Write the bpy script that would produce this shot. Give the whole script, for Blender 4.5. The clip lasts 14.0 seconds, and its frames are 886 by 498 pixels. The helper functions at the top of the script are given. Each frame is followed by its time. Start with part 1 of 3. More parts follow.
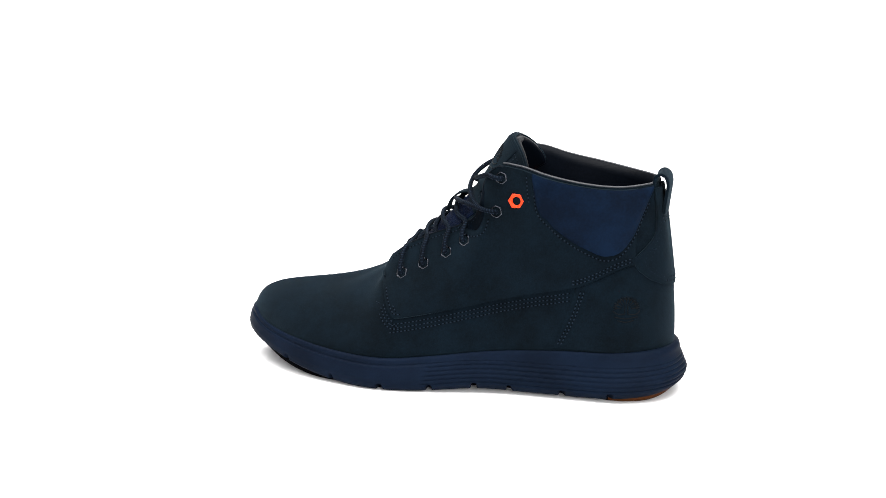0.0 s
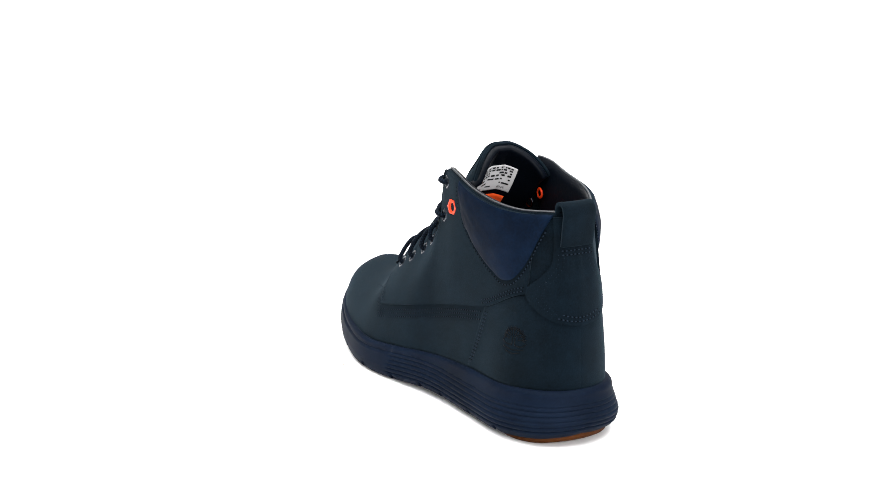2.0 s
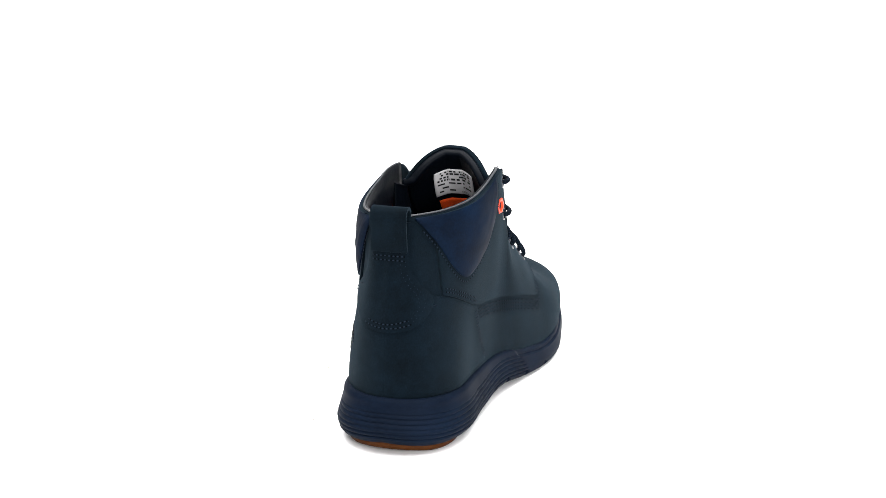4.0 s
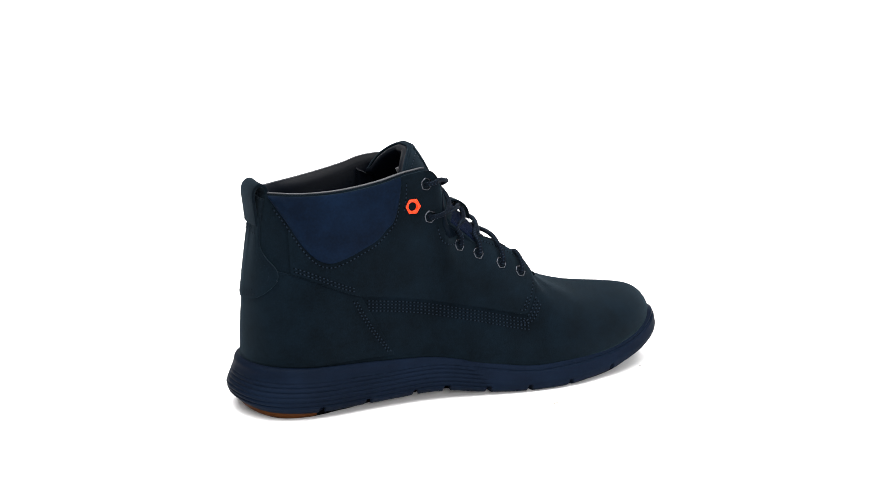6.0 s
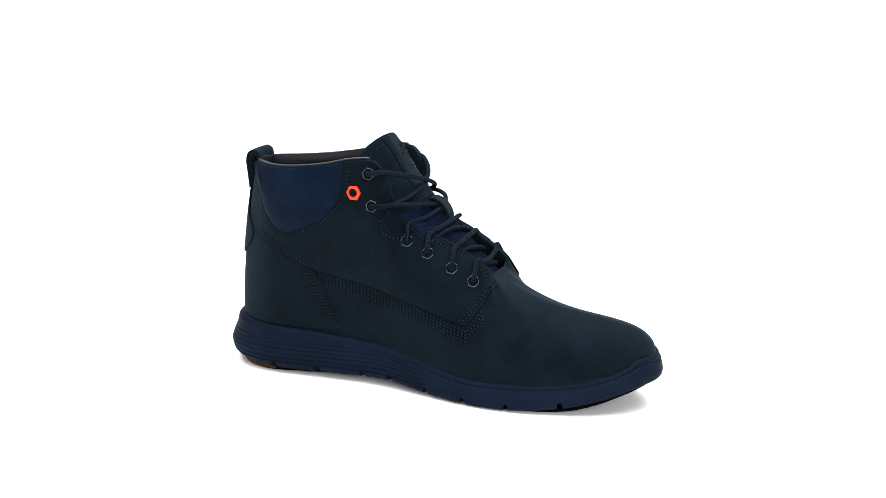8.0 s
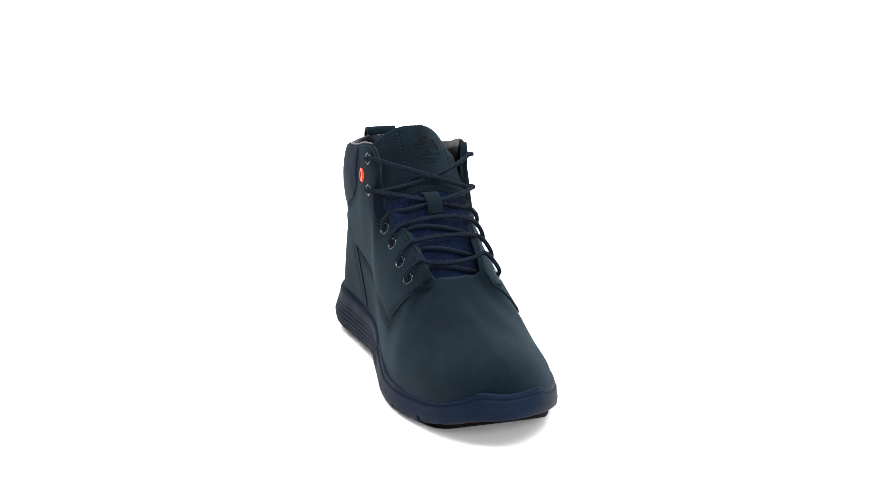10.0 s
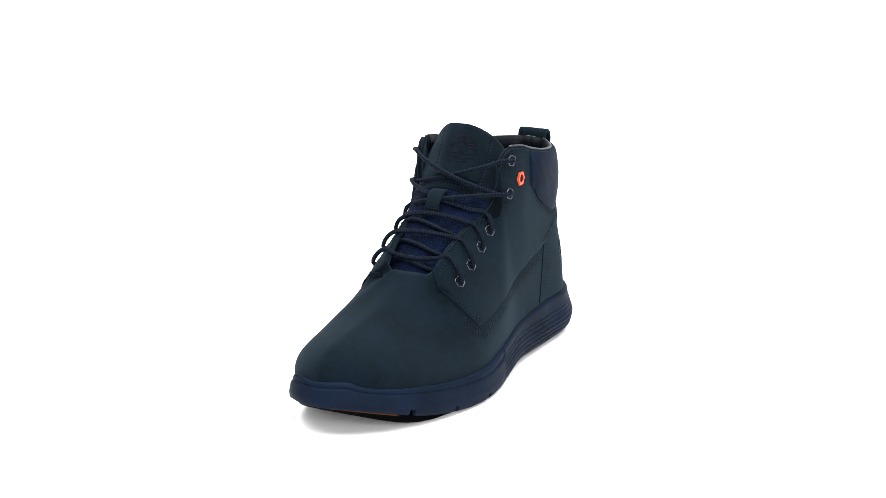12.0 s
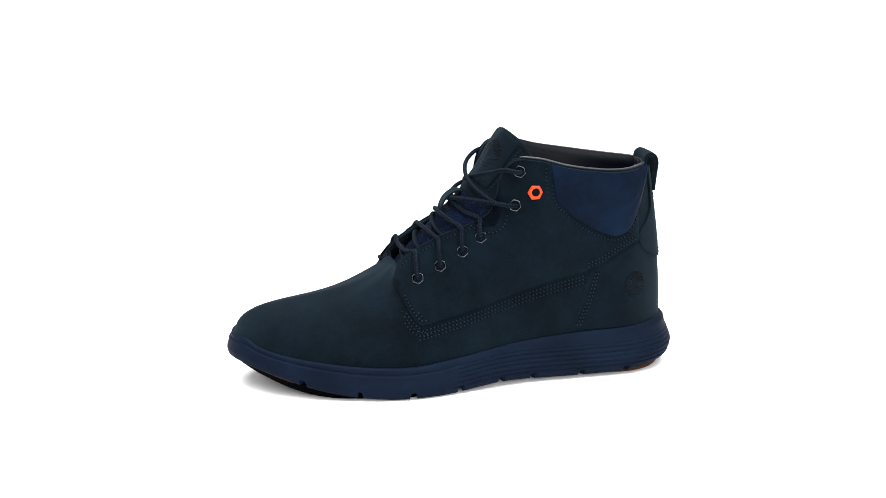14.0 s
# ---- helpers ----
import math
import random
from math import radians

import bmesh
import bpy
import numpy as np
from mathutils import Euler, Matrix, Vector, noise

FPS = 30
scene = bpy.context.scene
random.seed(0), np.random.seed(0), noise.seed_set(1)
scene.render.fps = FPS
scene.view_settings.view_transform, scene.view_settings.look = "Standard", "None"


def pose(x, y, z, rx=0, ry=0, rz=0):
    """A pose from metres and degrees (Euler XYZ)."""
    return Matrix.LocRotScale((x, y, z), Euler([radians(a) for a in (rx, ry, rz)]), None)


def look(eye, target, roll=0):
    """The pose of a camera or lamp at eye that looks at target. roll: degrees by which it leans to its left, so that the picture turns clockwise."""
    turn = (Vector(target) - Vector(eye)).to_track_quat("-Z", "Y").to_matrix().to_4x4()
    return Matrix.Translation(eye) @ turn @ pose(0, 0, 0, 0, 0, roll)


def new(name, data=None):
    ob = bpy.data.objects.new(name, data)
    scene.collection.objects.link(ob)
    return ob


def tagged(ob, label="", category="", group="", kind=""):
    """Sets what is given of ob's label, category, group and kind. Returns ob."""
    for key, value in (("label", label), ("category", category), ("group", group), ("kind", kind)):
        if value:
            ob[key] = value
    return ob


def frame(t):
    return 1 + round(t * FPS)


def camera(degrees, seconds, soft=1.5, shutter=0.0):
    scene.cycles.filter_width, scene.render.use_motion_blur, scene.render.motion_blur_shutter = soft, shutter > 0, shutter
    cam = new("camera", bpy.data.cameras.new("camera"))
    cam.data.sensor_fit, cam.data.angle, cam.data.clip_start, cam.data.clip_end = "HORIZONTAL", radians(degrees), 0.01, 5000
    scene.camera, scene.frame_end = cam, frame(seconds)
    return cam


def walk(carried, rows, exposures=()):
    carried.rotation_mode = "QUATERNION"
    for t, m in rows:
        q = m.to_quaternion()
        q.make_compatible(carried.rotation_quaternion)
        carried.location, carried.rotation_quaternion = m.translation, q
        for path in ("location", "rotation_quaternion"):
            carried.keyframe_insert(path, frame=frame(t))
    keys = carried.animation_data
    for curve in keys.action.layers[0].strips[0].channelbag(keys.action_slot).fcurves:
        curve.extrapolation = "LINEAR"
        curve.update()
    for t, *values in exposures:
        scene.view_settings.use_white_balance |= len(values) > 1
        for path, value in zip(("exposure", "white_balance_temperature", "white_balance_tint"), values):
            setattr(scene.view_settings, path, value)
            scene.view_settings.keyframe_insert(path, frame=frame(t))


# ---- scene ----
from mathutils.bvhtree import BVHTree

# The camera stands still; the boot turns on a white turntable.
cam = camera(32.13, 14.0, soft=0.75)
EYE = Vector((0.0, -1.0, 0.3477))
YAW, PITCH = radians(0.314), radians(-14.59)
AHEAD = Vector((-math.sin(YAW) * math.cos(PITCH), math.cos(YAW) * math.cos(PITCH), math.sin(PITCH)))
STAND = look(EYE, EYE + AHEAD, 0.163)
walk(cam, [(0.0, STAND), (14.0, STAND)],
     exposures=[(0.0, -0.10), (2.5, 0.0), (4.2, -0.05), (6.0, -0.28), (6.8, -0.30), (8.0, -0.08), (11.0, 0.25), (11.7, 0.20), (13.0, 0.10), (14.0, 0.0)])

# ---- light: a bright photo studio ----
world = bpy.data.worlds.new("studio")
scene.world = world
world.use_nodes = True
world.node_tree.nodes["Background"].inputs[0].default_value = (0.97, 0.985, 1.0, 1)
world.node_tree.nodes["Background"].inputs[1].default_value = 0.66


def softbox(name, eye, target, width, height, power):
    lamp = bpy.data.lights.new(name, "AREA")
    lamp.shape, lamp.size, lamp.size_y, lamp.energy = "RECTANGLE", width, height, power
    lamp.color = (1.0, 0.99, 0.98)
    ob = new(name, lamp)
    ob.matrix_world = look(Vector(eye), Vector(target))
    return ob


softbox("softbox_overhead", (0.0, -0.2, 1.7), (0.0, 0.05, 0.0), 2.3, 2.0, 130)
# unseen fill lamp, added only to brighten the upper backdrop
softbox("added_backdrop_fill", (0.0, 0.9, 2.6), (0.0, 2.6, 1.0), 2.2, 0.6, 70)
softbox("softbox_front", (0.8, -1.95, 0.72), (0.0, 0.0, 0.03), 1.6, 1.0, 46)


# ---- materials ----
def material(name, base, rough=0.7, metal=0.0, spread=0.25, grain=900.0, patch=18.0, bump=0.15, depth=0.0004, sheen=0.0, spec=0.5, weave=0.0, rough_patch=0.5):
    """A base colour with soft patches, fine grain and relief."""
    m = bpy.data.materials.new(name)
    m.use_nodes = True
    nt = m.node_tree
    bsdf = nt.nodes["Principled BSDF"]
    tc = nt.nodes.new("ShaderNodeTexCoord")
    big = nt.nodes.new("ShaderNodeTexNoise")
    big.inputs["Scale"].default_value, big.inputs["Detail"].default_value, big.inputs["Roughness"].default_value = patch, 8, rough_patch
    fine = nt.nodes.new("ShaderNodeTexNoise")
    fine.inputs["Scale"].default_value, fine.inputs["Detail"].default_value = grain, 3
    for n in (big, fine):
        nt.links.new(tc.outputs["Object"], n.inputs["Vector"])
    both = nt.nodes.new("ShaderNodeMath")
    both.operation = "MULTIPLY_ADD"
    both.inputs[1].default_value = 0.35
    nt.links.new(fine.outputs["Fac"], both.inputs[0])
    nt.links.new(big.outputs["Fac"], both.inputs[2])
    ramp = nt.nodes.new("ShaderNodeValToRGB")
    ramp.color_ramp.elements[0].position, ramp.color_ramp.elements[1].position = 0.52, 0.84
    ramp.color_ramp.elements[0].color = tuple(c * (1 - spread) for c in base) + (1,)
    ramp.color_ramp.elements[1].color = tuple(min(1, c * (1 + spread)) for c in base) + (1,)
    nt.links.new(both.outputs[0], ramp.inputs["Fac"])
    nt.links.new(ramp.outputs["Color"], bsdf.inputs["Base Color"])
    bsdf.inputs["Roughness"].default_value = rough
    bsdf.inputs["Metallic"].default_value = metal
    bsdf.inputs["Specular IOR Level"].default_value = spec
    if sheen:
        bsdf.inputs["Sheen Weight"].default_value = sheen
        bsdf.inputs["Sheen Roughness"].default_value = 0.6
        bsdf.inputs["Sheen Tint"].default_value = (0.48, 0.74, 0.95, 1)
    if bump:
        b = nt.nodes.new("ShaderNodeBump")
        b.inputs["Strength"].default_value, b.inputs["Distance"].default_value = bump, depth
        nt.links.new(fine.outputs["Fac"], b.inputs["Height"])
        if weave:
            cell = nt.nodes.new("ShaderNodeTexVoronoi")
            cell.inputs["Scale"].default_value = weave
            nt.links.new(tc.outputs["Object"], cell.inputs["Vector"])
            add = nt.nodes.new("ShaderNodeMath")
            nt.links.new(fine.outputs["Fac"], add.inputs[0])
            nt.links.new(cell.outputs["Distance"], add.inputs[1])
            nt.links.new(add.outputs[0], b.inputs["Height"])
        nt.links.new(b.outputs["Normal"], bsdf.inputs["Normal"])
    return m


NUBUCK = material("nubuck", (0.00074, 0.00222, 0.00400), 0.9, spread=0.50, grain=1400, patch=34, bump=0.4, depth=0.0003, sheen=0.037, spec=0.020, rough_patch=0.68)
NYLON = material("nylon", (0.0008, 0.0039, 0.0112), 0.68, spread=0.35, grain=700, patch=40, bump=0.2, depth=0.0003, spec=0.032)
RUBBER = material("sole_foam", (0.0019, 0.0046, 0.0110), 0.62, spread=0.22, grain=1100, patch=30, bump=0.12, depth=0.0002, spec=0.028)
GUSSET = material("gusset_leather", (0.00072, 0.00200, 0.00400), 0.7, spread=0.4, grain=900, patch=60, bump=0.3, spec=0.020)
GUM = material("gum_rubber", (0.042, 0.0130, 0.0027), 0.6, spread=0.25, bump=0.1, spec=0.06)
# dark rubber, taken down to near-black for the shade below the sole
TREAD = material("shaded_tread_rubber", (0.0007, 0.0008, 0.0011), 0.8, spread=0.3, bump=0.2, spec=0.01)
MESH_FABRIC = material("mesh_fabric", (0.00136, 0.00400, 0.01360), 0.85, spread=0.35, grain=1500, patch=160, bump=1.0, depth=0.0012, spec=0.040, weave=950.0)
CORD_FLECK = material("cord_fleck", (0.0068, 0.0125, 0.0215), 0.8, spread=0.3, bump=0.1, spec=0.064)
CORD = material("cord", (0.0009, 0.0023, 0.0050), 0.85, spread=0.25, grain=1600, patch=60, bump=0.3, spec=0.048)
THREAD = material("thread", (0.0040, 0.0082, 0.0150), 0.7, spread=0.2, bump=0.0, spec=0.080)
LINING = material("lining_leather", (0.0010, 0.0017, 0.0032), 0.42, spread=0.25, grain=600, patch=25, bump=0.2, spec=0.045)
BINDING = material("grey_binding", (0.0072, 0.0092, 0.0138), 0.5, spread=0.2, bump=0.1)
ORANGE = material("orange_felt", (0.86, 0.080, 0.0045), 0.85, spread=0.2, grain=1200, bump=0.3)
ORANGE_METAL = material("orange_enamel", (0.560, 0.034, 0.005), 0.3, spread=0.1, bump=0.0, spec=0.15)
CUT_EDGE = material("cut_leather_edge", (0.0042, 0.0062, 0.0088), 0.7, spread=0.3, grain=500, bump=0.2, spec=0.03)
GUNMETAL = material("gunmetal", (0.042, 0.046, 0.055), 0.13, metal=1.0, spread=0.2, bump=0.0)
# near-black that paints the shade inside eyelets and needle holes
HOLE_SHADE = material("hole_shade", (0.00040, 0.00080, 0.00128), 0.9, spread=0.1, bump=0.0, spec=0.008)
TAG = material("white_label", (0.64000, 0.63200, 0.64800), 0.6, spread=0.06, bump=0.05)
INK = material("black_ink", (0.00800, 0.00800, 0.00960), 0.6, spread=0.1, bump=0.0)
EMBOSS = material("pressed_mark", (0.0009, 0.0016, 0.0024), 0.55, spread=0.2, bump=0.1, spec=0.05)
WHITE_PAPER = material("white_paper", (0.86, 0.86, 0.86), 0.9, spread=0.02, grain=400, patch=6, bump=0.02, spec=0.1)
WHITE_BOARD = material("white_board", (0.87, 0.865, 0.87), 0.8, spread=0.02, grain=400, patch=8, bump=0.02, spec=0.1)
CRUMB = material("grey_crumb", (0.24000, 0.21600, 0.19200), 0.9, spread=0.3, bump=0.2)


# ---- helpers for shapes (millimetres in, metres out) ----
MM = 0.001


def smooth_curve(keys):
    """A smooth function through (place, value) keys; flat beyond the ends."""
    xs = np.array([k[0] for k in keys], float)
    ys = np.array([k[1] for k in keys], float)
    d = np.diff(ys) / np.diff(xs)
    m = np.empty(len(xs))
    m[0], m[-1] = d[0], d[-1]
    for i in range(1, len(xs) - 1):
        h0, h1 = xs[i] - xs[i - 1], xs[i + 1] - xs[i]
        m[i] = (d[i - 1] * h1 + d[i] * h0) / (h0 + h1)

    def f(x):
        x = np.clip(np.asarray(x, float), xs[0], xs[-1])
        i = np.clip(np.searchsorted(xs, x) - 1, 0, len(xs) - 2)
        h = xs[i + 1] - xs[i]
        t = (x - xs[i]) / h
        return ((2 * t**3 - 3 * t**2 + 1) * ys[i] + (t**3 - 2 * t**2 + t) * h * m[i]
                + (3 * t**2 - 2 * t**3) * ys[i + 1] + (t**3 - t**2) * h * m[i + 1])
    return f


def link_mesh(name, verts, faces, mat, parent, label="", smooth=True, kind=""):
    me = bpy.data.meshes.new(name)
    me.from_pydata([tuple(float(c) * MM for c in v) for v in verts], [], faces)
    me.materials.append(mat)
    if smooth:
        me.polygons.foreach_set("use_smooth", [True] * len(me.polygons))
    me.update()
    ob = new(name, me)
    ob.parent = parent
    tagged(ob, label, kind=kind)
    return ob


def thicken(ob, t, offset=-1.0, bevel=0.0):
    s = ob.modifiers.new("thickness", "SOLIDIFY")
    s.thickness, s.offset = t * MM, offset
    if bevel:
        b = ob.modifiers.new("rounded_edge", "BEVEL")
        b.width, b.segments, b.limit_method, b.angle_limit = bevel * MM, 2, "ANGLE", radians(50)
    return ob


def grid_faces(rows, cols, wrap=False, flip=False):
    out = []
    for i in range(rows - 1):
        for j in range(cols if wrap else cols - 1):
            k = (j + 1) % cols
            q = (i * cols + j, i * cols + k, (i + 1) * cols + k, (i + 1) * cols + j)
            out.append(q[::-1] if flip else q)
    return out


def sweep(path, radius, sides=10, braid=0.0, pitch=2.6, closed=False):
    """A round cord along a path of points; braid gives it a plaited relief."""
    p = np.array(path, float)
    n = len(p)
    tan = np.roll(p, -1, 0) - np.roll(p, 1, 0) if closed else np.gradient(p, axis=0)
    tan /= np.linalg.norm(tan, axis=1)[:, None] + 1e-9
    up = np.array([0.0, 0.0, 1.0]) if abs(tan[0][2]) < 0.9 else np.array([1.0, 0, 0])
    verts, run = [], 0.0
    for i in range(n):
        side = np.cross(tan[i], up)
        side /= np.linalg.norm(side) + 1e-9
        up = np.cross(side, tan[i])
        run += np.linalg.norm(p[i] - p[i - 1]) if i else 0
        for k in range(sides):
            a = 2 * math.pi * k / sides
            turn = 2 * math.pi * run / pitch
            r = radius * (1 + braid * math.sin(4 * a + turn) * math.sin(4 * a - turn))
            verts.append(p[i] + r * (math.cos(a) * side + math.sin(a) * up))
    faces = []
    for i in range(n if closed else n - 1):
        for k in range(sides):
            a, b = i * sides, ((i + 1) % n) * sides
            faces.append((a + k, a + (k + 1) % sides, b + (k + 1) % sides, b + k))
    if not closed:
        faces += [tuple(range(sides))[::-1], tuple((n - 1) * sides + k for k in range(sides))]
    return verts, faces


def spline(points, step=0.7):
    """Points close together along a smooth line through a few points."""
    p = np.array(points, float)
    d = np.concatenate([[0], np.cumsum(np.linalg.norm(np.diff(p, axis=0), axis=1))])
    at = np.linspace(0, d[-1], max(3, int(d[-1] / step)))
    return np.stack([smooth_curve(list(zip(d, p[:, k])))(at) for k in range(3)], 1)


# ---- studio ----
def build_studio():
    """A white sheet that runs from the floor up into a wall."""
    prof = [(-4.0, 0.0), (1.6, 0.0)]
    for k in range(1, 13):
        a = math.pi / 2 * k / 12
        prof.append((1.6 + 1.0 * math.sin(a), 1.0 - 1.0 * math.cos(a)))
    prof.append((2.6, 3.2))
    xs = np.linspace(-3.2, 3.2, 9)
    verts = [(x * 1000, y * 1000, z * 1000 - 4.0) for y, z in prof for x in xs]
    ob = link_mesh("backdrop", verts, grid_faces(len(prof), len(xs), flip=True), WHITE_PAPER, None)
    thicken(ob, 3.0, offset=-1.0)
    tagged(ob, "seamless white studio paper sweeping from floor to wall", "backdrop", kind="structure")


def build_turntable():
    n, r = 128, 440.0
    verts, faces = [], []
    for rad, z in ((r - 1.0, 0.0), (r, -0.8), (r, -3.4)):
        for k in range(n):
            a = 2 * math.pi * k / n
            verts.append((rad * math.cos(a), rad * math.sin(a), z))
    faces += [tuple(range(n))]
    faces += grid_faces(3, n, wrap=True, flip=True)
    ob = link_mesh("turntable", verts, faces, WHITE_BOARD, None, smooth=False)
    return tagged(ob, "flat round white turntable platter under the boot", "turntable")


build_studio()
TURNTABLE = build_turntable()

# ---- the boot: x to the toe, y to the outer side, z up, from its middle on the table ----
BOOT = new("boot")
tagged(BOOT, "dark navy nubuck lace-up ankle boot with blue sole", "boot")

HEEL_X, TOE_X = -150.0, 145.5


def s_of(x):
    """The place along a side, 0 at the heel and 1 at the toe."""
    return np.arccos(np.clip(1 - 2 * (np.asarray(x, float) - HEEL_X) / (TOE_X - HEEL_X), -1, 1)) / math.pi


def by_x(keys):
    return smooth_curve([(float(s_of(x)), v) for x, v in keys])


# lower edge of the upper: half widths and height, outer (1) and inner (-1) side
FOOT_Y = {1: by_x([(-150, 2), (-138, 25), (-120, 35.5), (-80, 37.5), (-40, 40), (0, 47.5), (36, 51.5), (70, 48), (100, 40), (125, 26.5), (145.5, -5)]),
          -1: by_x([(-150, 2), (-138, -23.5), (-120, -32.5), (-80, -33), (-40, -34), (0, -42), (30, -47), (60, -49.5), (90, -46), (120, -37), (145.5, -5)])}
FOOT_Z = {1: by_x([(-150, 36), (-117, 35.5), (-60, 33.5), (-25, 30.5), (3, 27), (33, 23.5), (63, 24), (100, 28), (129, 33), (145.5, 36)]),
          -1: by_x([(-150, 36), (-117, 35), (-60, 32.5), (-29, 30.5), (3, 24), (33, 19.5), (62, 20.5), (95, 23), (124, 30), (145.5, 36)])}
# upper edge: collar, facing and the front of the throat
TOP_X = by_x([(-150, -137), (-135, -132), (-120, -118), (-95, -94), (-70, -69), (-52, -49), (-42, -37), (-32, -29.5), (-22, -27), (-10, -22.5), (4, -10.5), (18, 8), (32, 28), (44, 37), (60, 38), (90, 37.5), (145.5, 37)])
TOP_Y = {1: by_x([(-150, 1), (-135, 16), (-120, 26.5), (-95, 33.5), (-70, 35), (-52, 33.5), (-42, 30.5), (-32, 28), (-22, 27), (-10, 25.5), (4, 22), (18, 19), (32, 17), (44, 16), (60, 12), (90, 5), (120, -0.5), (145.5, -5.5)]),
         -1: by_x([(-150, 1), (-135, -14), (-120, -25), (-95, -35), (-70, -37), (-52, -37), (-42, -35), (-32, -33), (-22, -31.5), (-10, -29), (4, -26), (18, -23.5), (32, -21), (44, -19.5), (60, -17), (90, -13.5), (120, -10), (145.5, -5.5)])}
RIM_OUT = by_x([(-150, 145), (-135, 144), (-120, 143.5), (-95, 145.5), (-70, 150), (-52, 155), (-42, 155), (-32, 146), (-22, 133), (-10, 121), (4, 112.5), (18, 105), (32, 94.5), (44, 87.5), (60, 83.5), (90, 83), (145.5, 82.5)])
RIM_IN = by_x([(-150, 145), (-135, 145), (-120, 145.5), (-95, 148), (-70, 152), (-52, 156.5), (-42, 156.5), (-32, 147), (-22, 134), (-10, 121), (4, 113), (18, 106), (32, 95), (44, 88), (60, 83.5), (90, 83), (145.5, 82.5)])
TOP_Z = {1: RIM_OUT, -1: RIM_IN}
# how the wall leaves the sole and reaches the edge
RISE = by_x([(-150, 40), (-80, 36), (0, 30), (40, 26), (80, 25), (120, 29), (145.5, 35)])
SWELL = {1: by_x([(-150, 0), (-100, -1), (-40, -2), (0, 1), (30, 1), (60, -1), (100, -1), (145.5, 2)]),
         -1: by_x([(-150, 0), (-100, -1), (-40, -1), (30, 2), (70, 5), (110, 7), (132, 5), (145.5, 2)])}
REACH = {"x": by_x([(-150, -9), (-120, -6), (-95, 0), (-40, 0), (0, 4), (30, 5), (44, 7), (60, 13), (90, 28), (120, 40), (145.5, 44)]),
         1: by_x([(-150, 0), (-120, -6), (-95, -8), (-40, 1), (0, 9.5), (30, 11), (60, 7.5), (90, 4), (120, 2), (145.5, -1)]),
         -1: by_x([(-150, 0), (-120, 0), (-95, 0), (-40, 6), (0, 16), (30, 19), (60, 25), (90, 23), (120, 13), (145.5, 1)]),
         "z": by_x([(-150, -42), (-95, -40), (-40, -36), (0, -27), (30, -21), (44, -19), (60, -19), (90, -24), (120, -31), (145.5, -33)])}


def wall(side, s, v):
    """A point of the upper: s along the side, v from the sole up to the edge."""
    s, v = np.broadcast_arrays(np.asarray(s, float), np.asarray(v, float))
    x0 = HEEL_X + (TOE_X - HEEL_X) * (1 - np.cos(math.pi * s)) / 2
    f = np.stack([x0, FOOT_Y[side](s), FOOT_Z[side](s)], -1)
    c = np.stack([TOP_X(s), TOP_Y[side](s), TOP_Z[side](s)], -1)
    a = f + np.stack([0 * s, side * SWELL[side](s), RISE(s)], -1)
    b = c + np.stack([REACH["x"](s), side * REACH[side](s), REACH["z"](s)], -1)
    v = v[..., None]
    return (1 - v) ** 3 * f + 3 * v * (1 - v) ** 2 * a + 3 * v**2 * (1 - v) * b + v**3 * c


def around(n):
    """Sides and places right round the boot, from the heel by the outer side."""
    s = np.linspace(0, 1, n)
    return [(1, x) for x in s] + [(-1, x) for x in s[-2:0:-1]]


def build_upper():
    ring, levels = around(110), np.linspace(0, 1, 40)
    sides, places = np.array([r[0] for r in ring]), np.array([r[1] for r in ring])
    grid = np.where((sides > 0)[None, :, None], wall(1, places[None, :], levels[:, None]), wall(-1, places[None, :], levels[:, None]))
    verts = list(grid.reshape(-1, 3))
    ob = link_mesh("upper", verts, grid_faces(len(levels), len(ring), wrap=True, flip=True), NUBUCK, BOOT, "dark navy nubuck vamp and quarters")
    tree = BVHTree.FromPolygons([Vector(v) for v in verts], [tuple(p.vertices) for p in ob.data.polygons])
    thicken(ob, 2.2)
    return ob, tree


UPPER, SKIN = build_upper()


def on_side(side, x, z, lift=0.0):
    """The place on the upper's outer skin at (x, z) of its side view, and the way out."""
    hit = SKIN.ray_cast(Vector((x, side * 200.0, z)), Vector((0, -side, 0)))
    if hit[0] is None:
        near = SKIN.find_nearest(Vector((x, side * 35.0, z)))
        hit = near
    n = hit[1].copy()
    if n.y * side < 0:
        n.negate()
    return np.array(hit[0]) + lift * np.array(n), np.array(n)


def on_heel(side, s, z, lift=0.0):
    """The same, on the meridian s near the heel."""
    v = np.linspace(0, 1, 120)
    line = wall(side, s, v)
    at = float(np.interp(z, np.maximum.accumulate(line[:, 2]), v))
    p = wall(side, s, at)
    n = np.array(SKIN.find_nearest(Vector(p))[1])
    if np.dot(n, p - np.array([-90.0, 2.0, p[2]])) < 0:
        n = -n
    return p + lift * n, n


def on_back(y, z, lift=0.0):
    """The place on the back of the heel at (y, z) of its rear view, and the way out."""
    hit = SKIN.ray_cast(Vector((-300.0, y, z)), Vector((1, 0, 0)))
    if hit[0] is None:
        hit = SKIN.find_nearest(Vector((-145.0, y, z)))
    n = np.array(hit[1])
    n = -n if n[0] > 0 else n
    return np.array(hit[0]) + lift * n, n


# ---- sole ----
SOLE_X0, SOLE_X1 = -153.0, 148.0


def sole_x(s):
    return SOLE_X0 + (SOLE_X1 - SOLE_X0) * (1 - np.cos(math.pi * s)) / 2


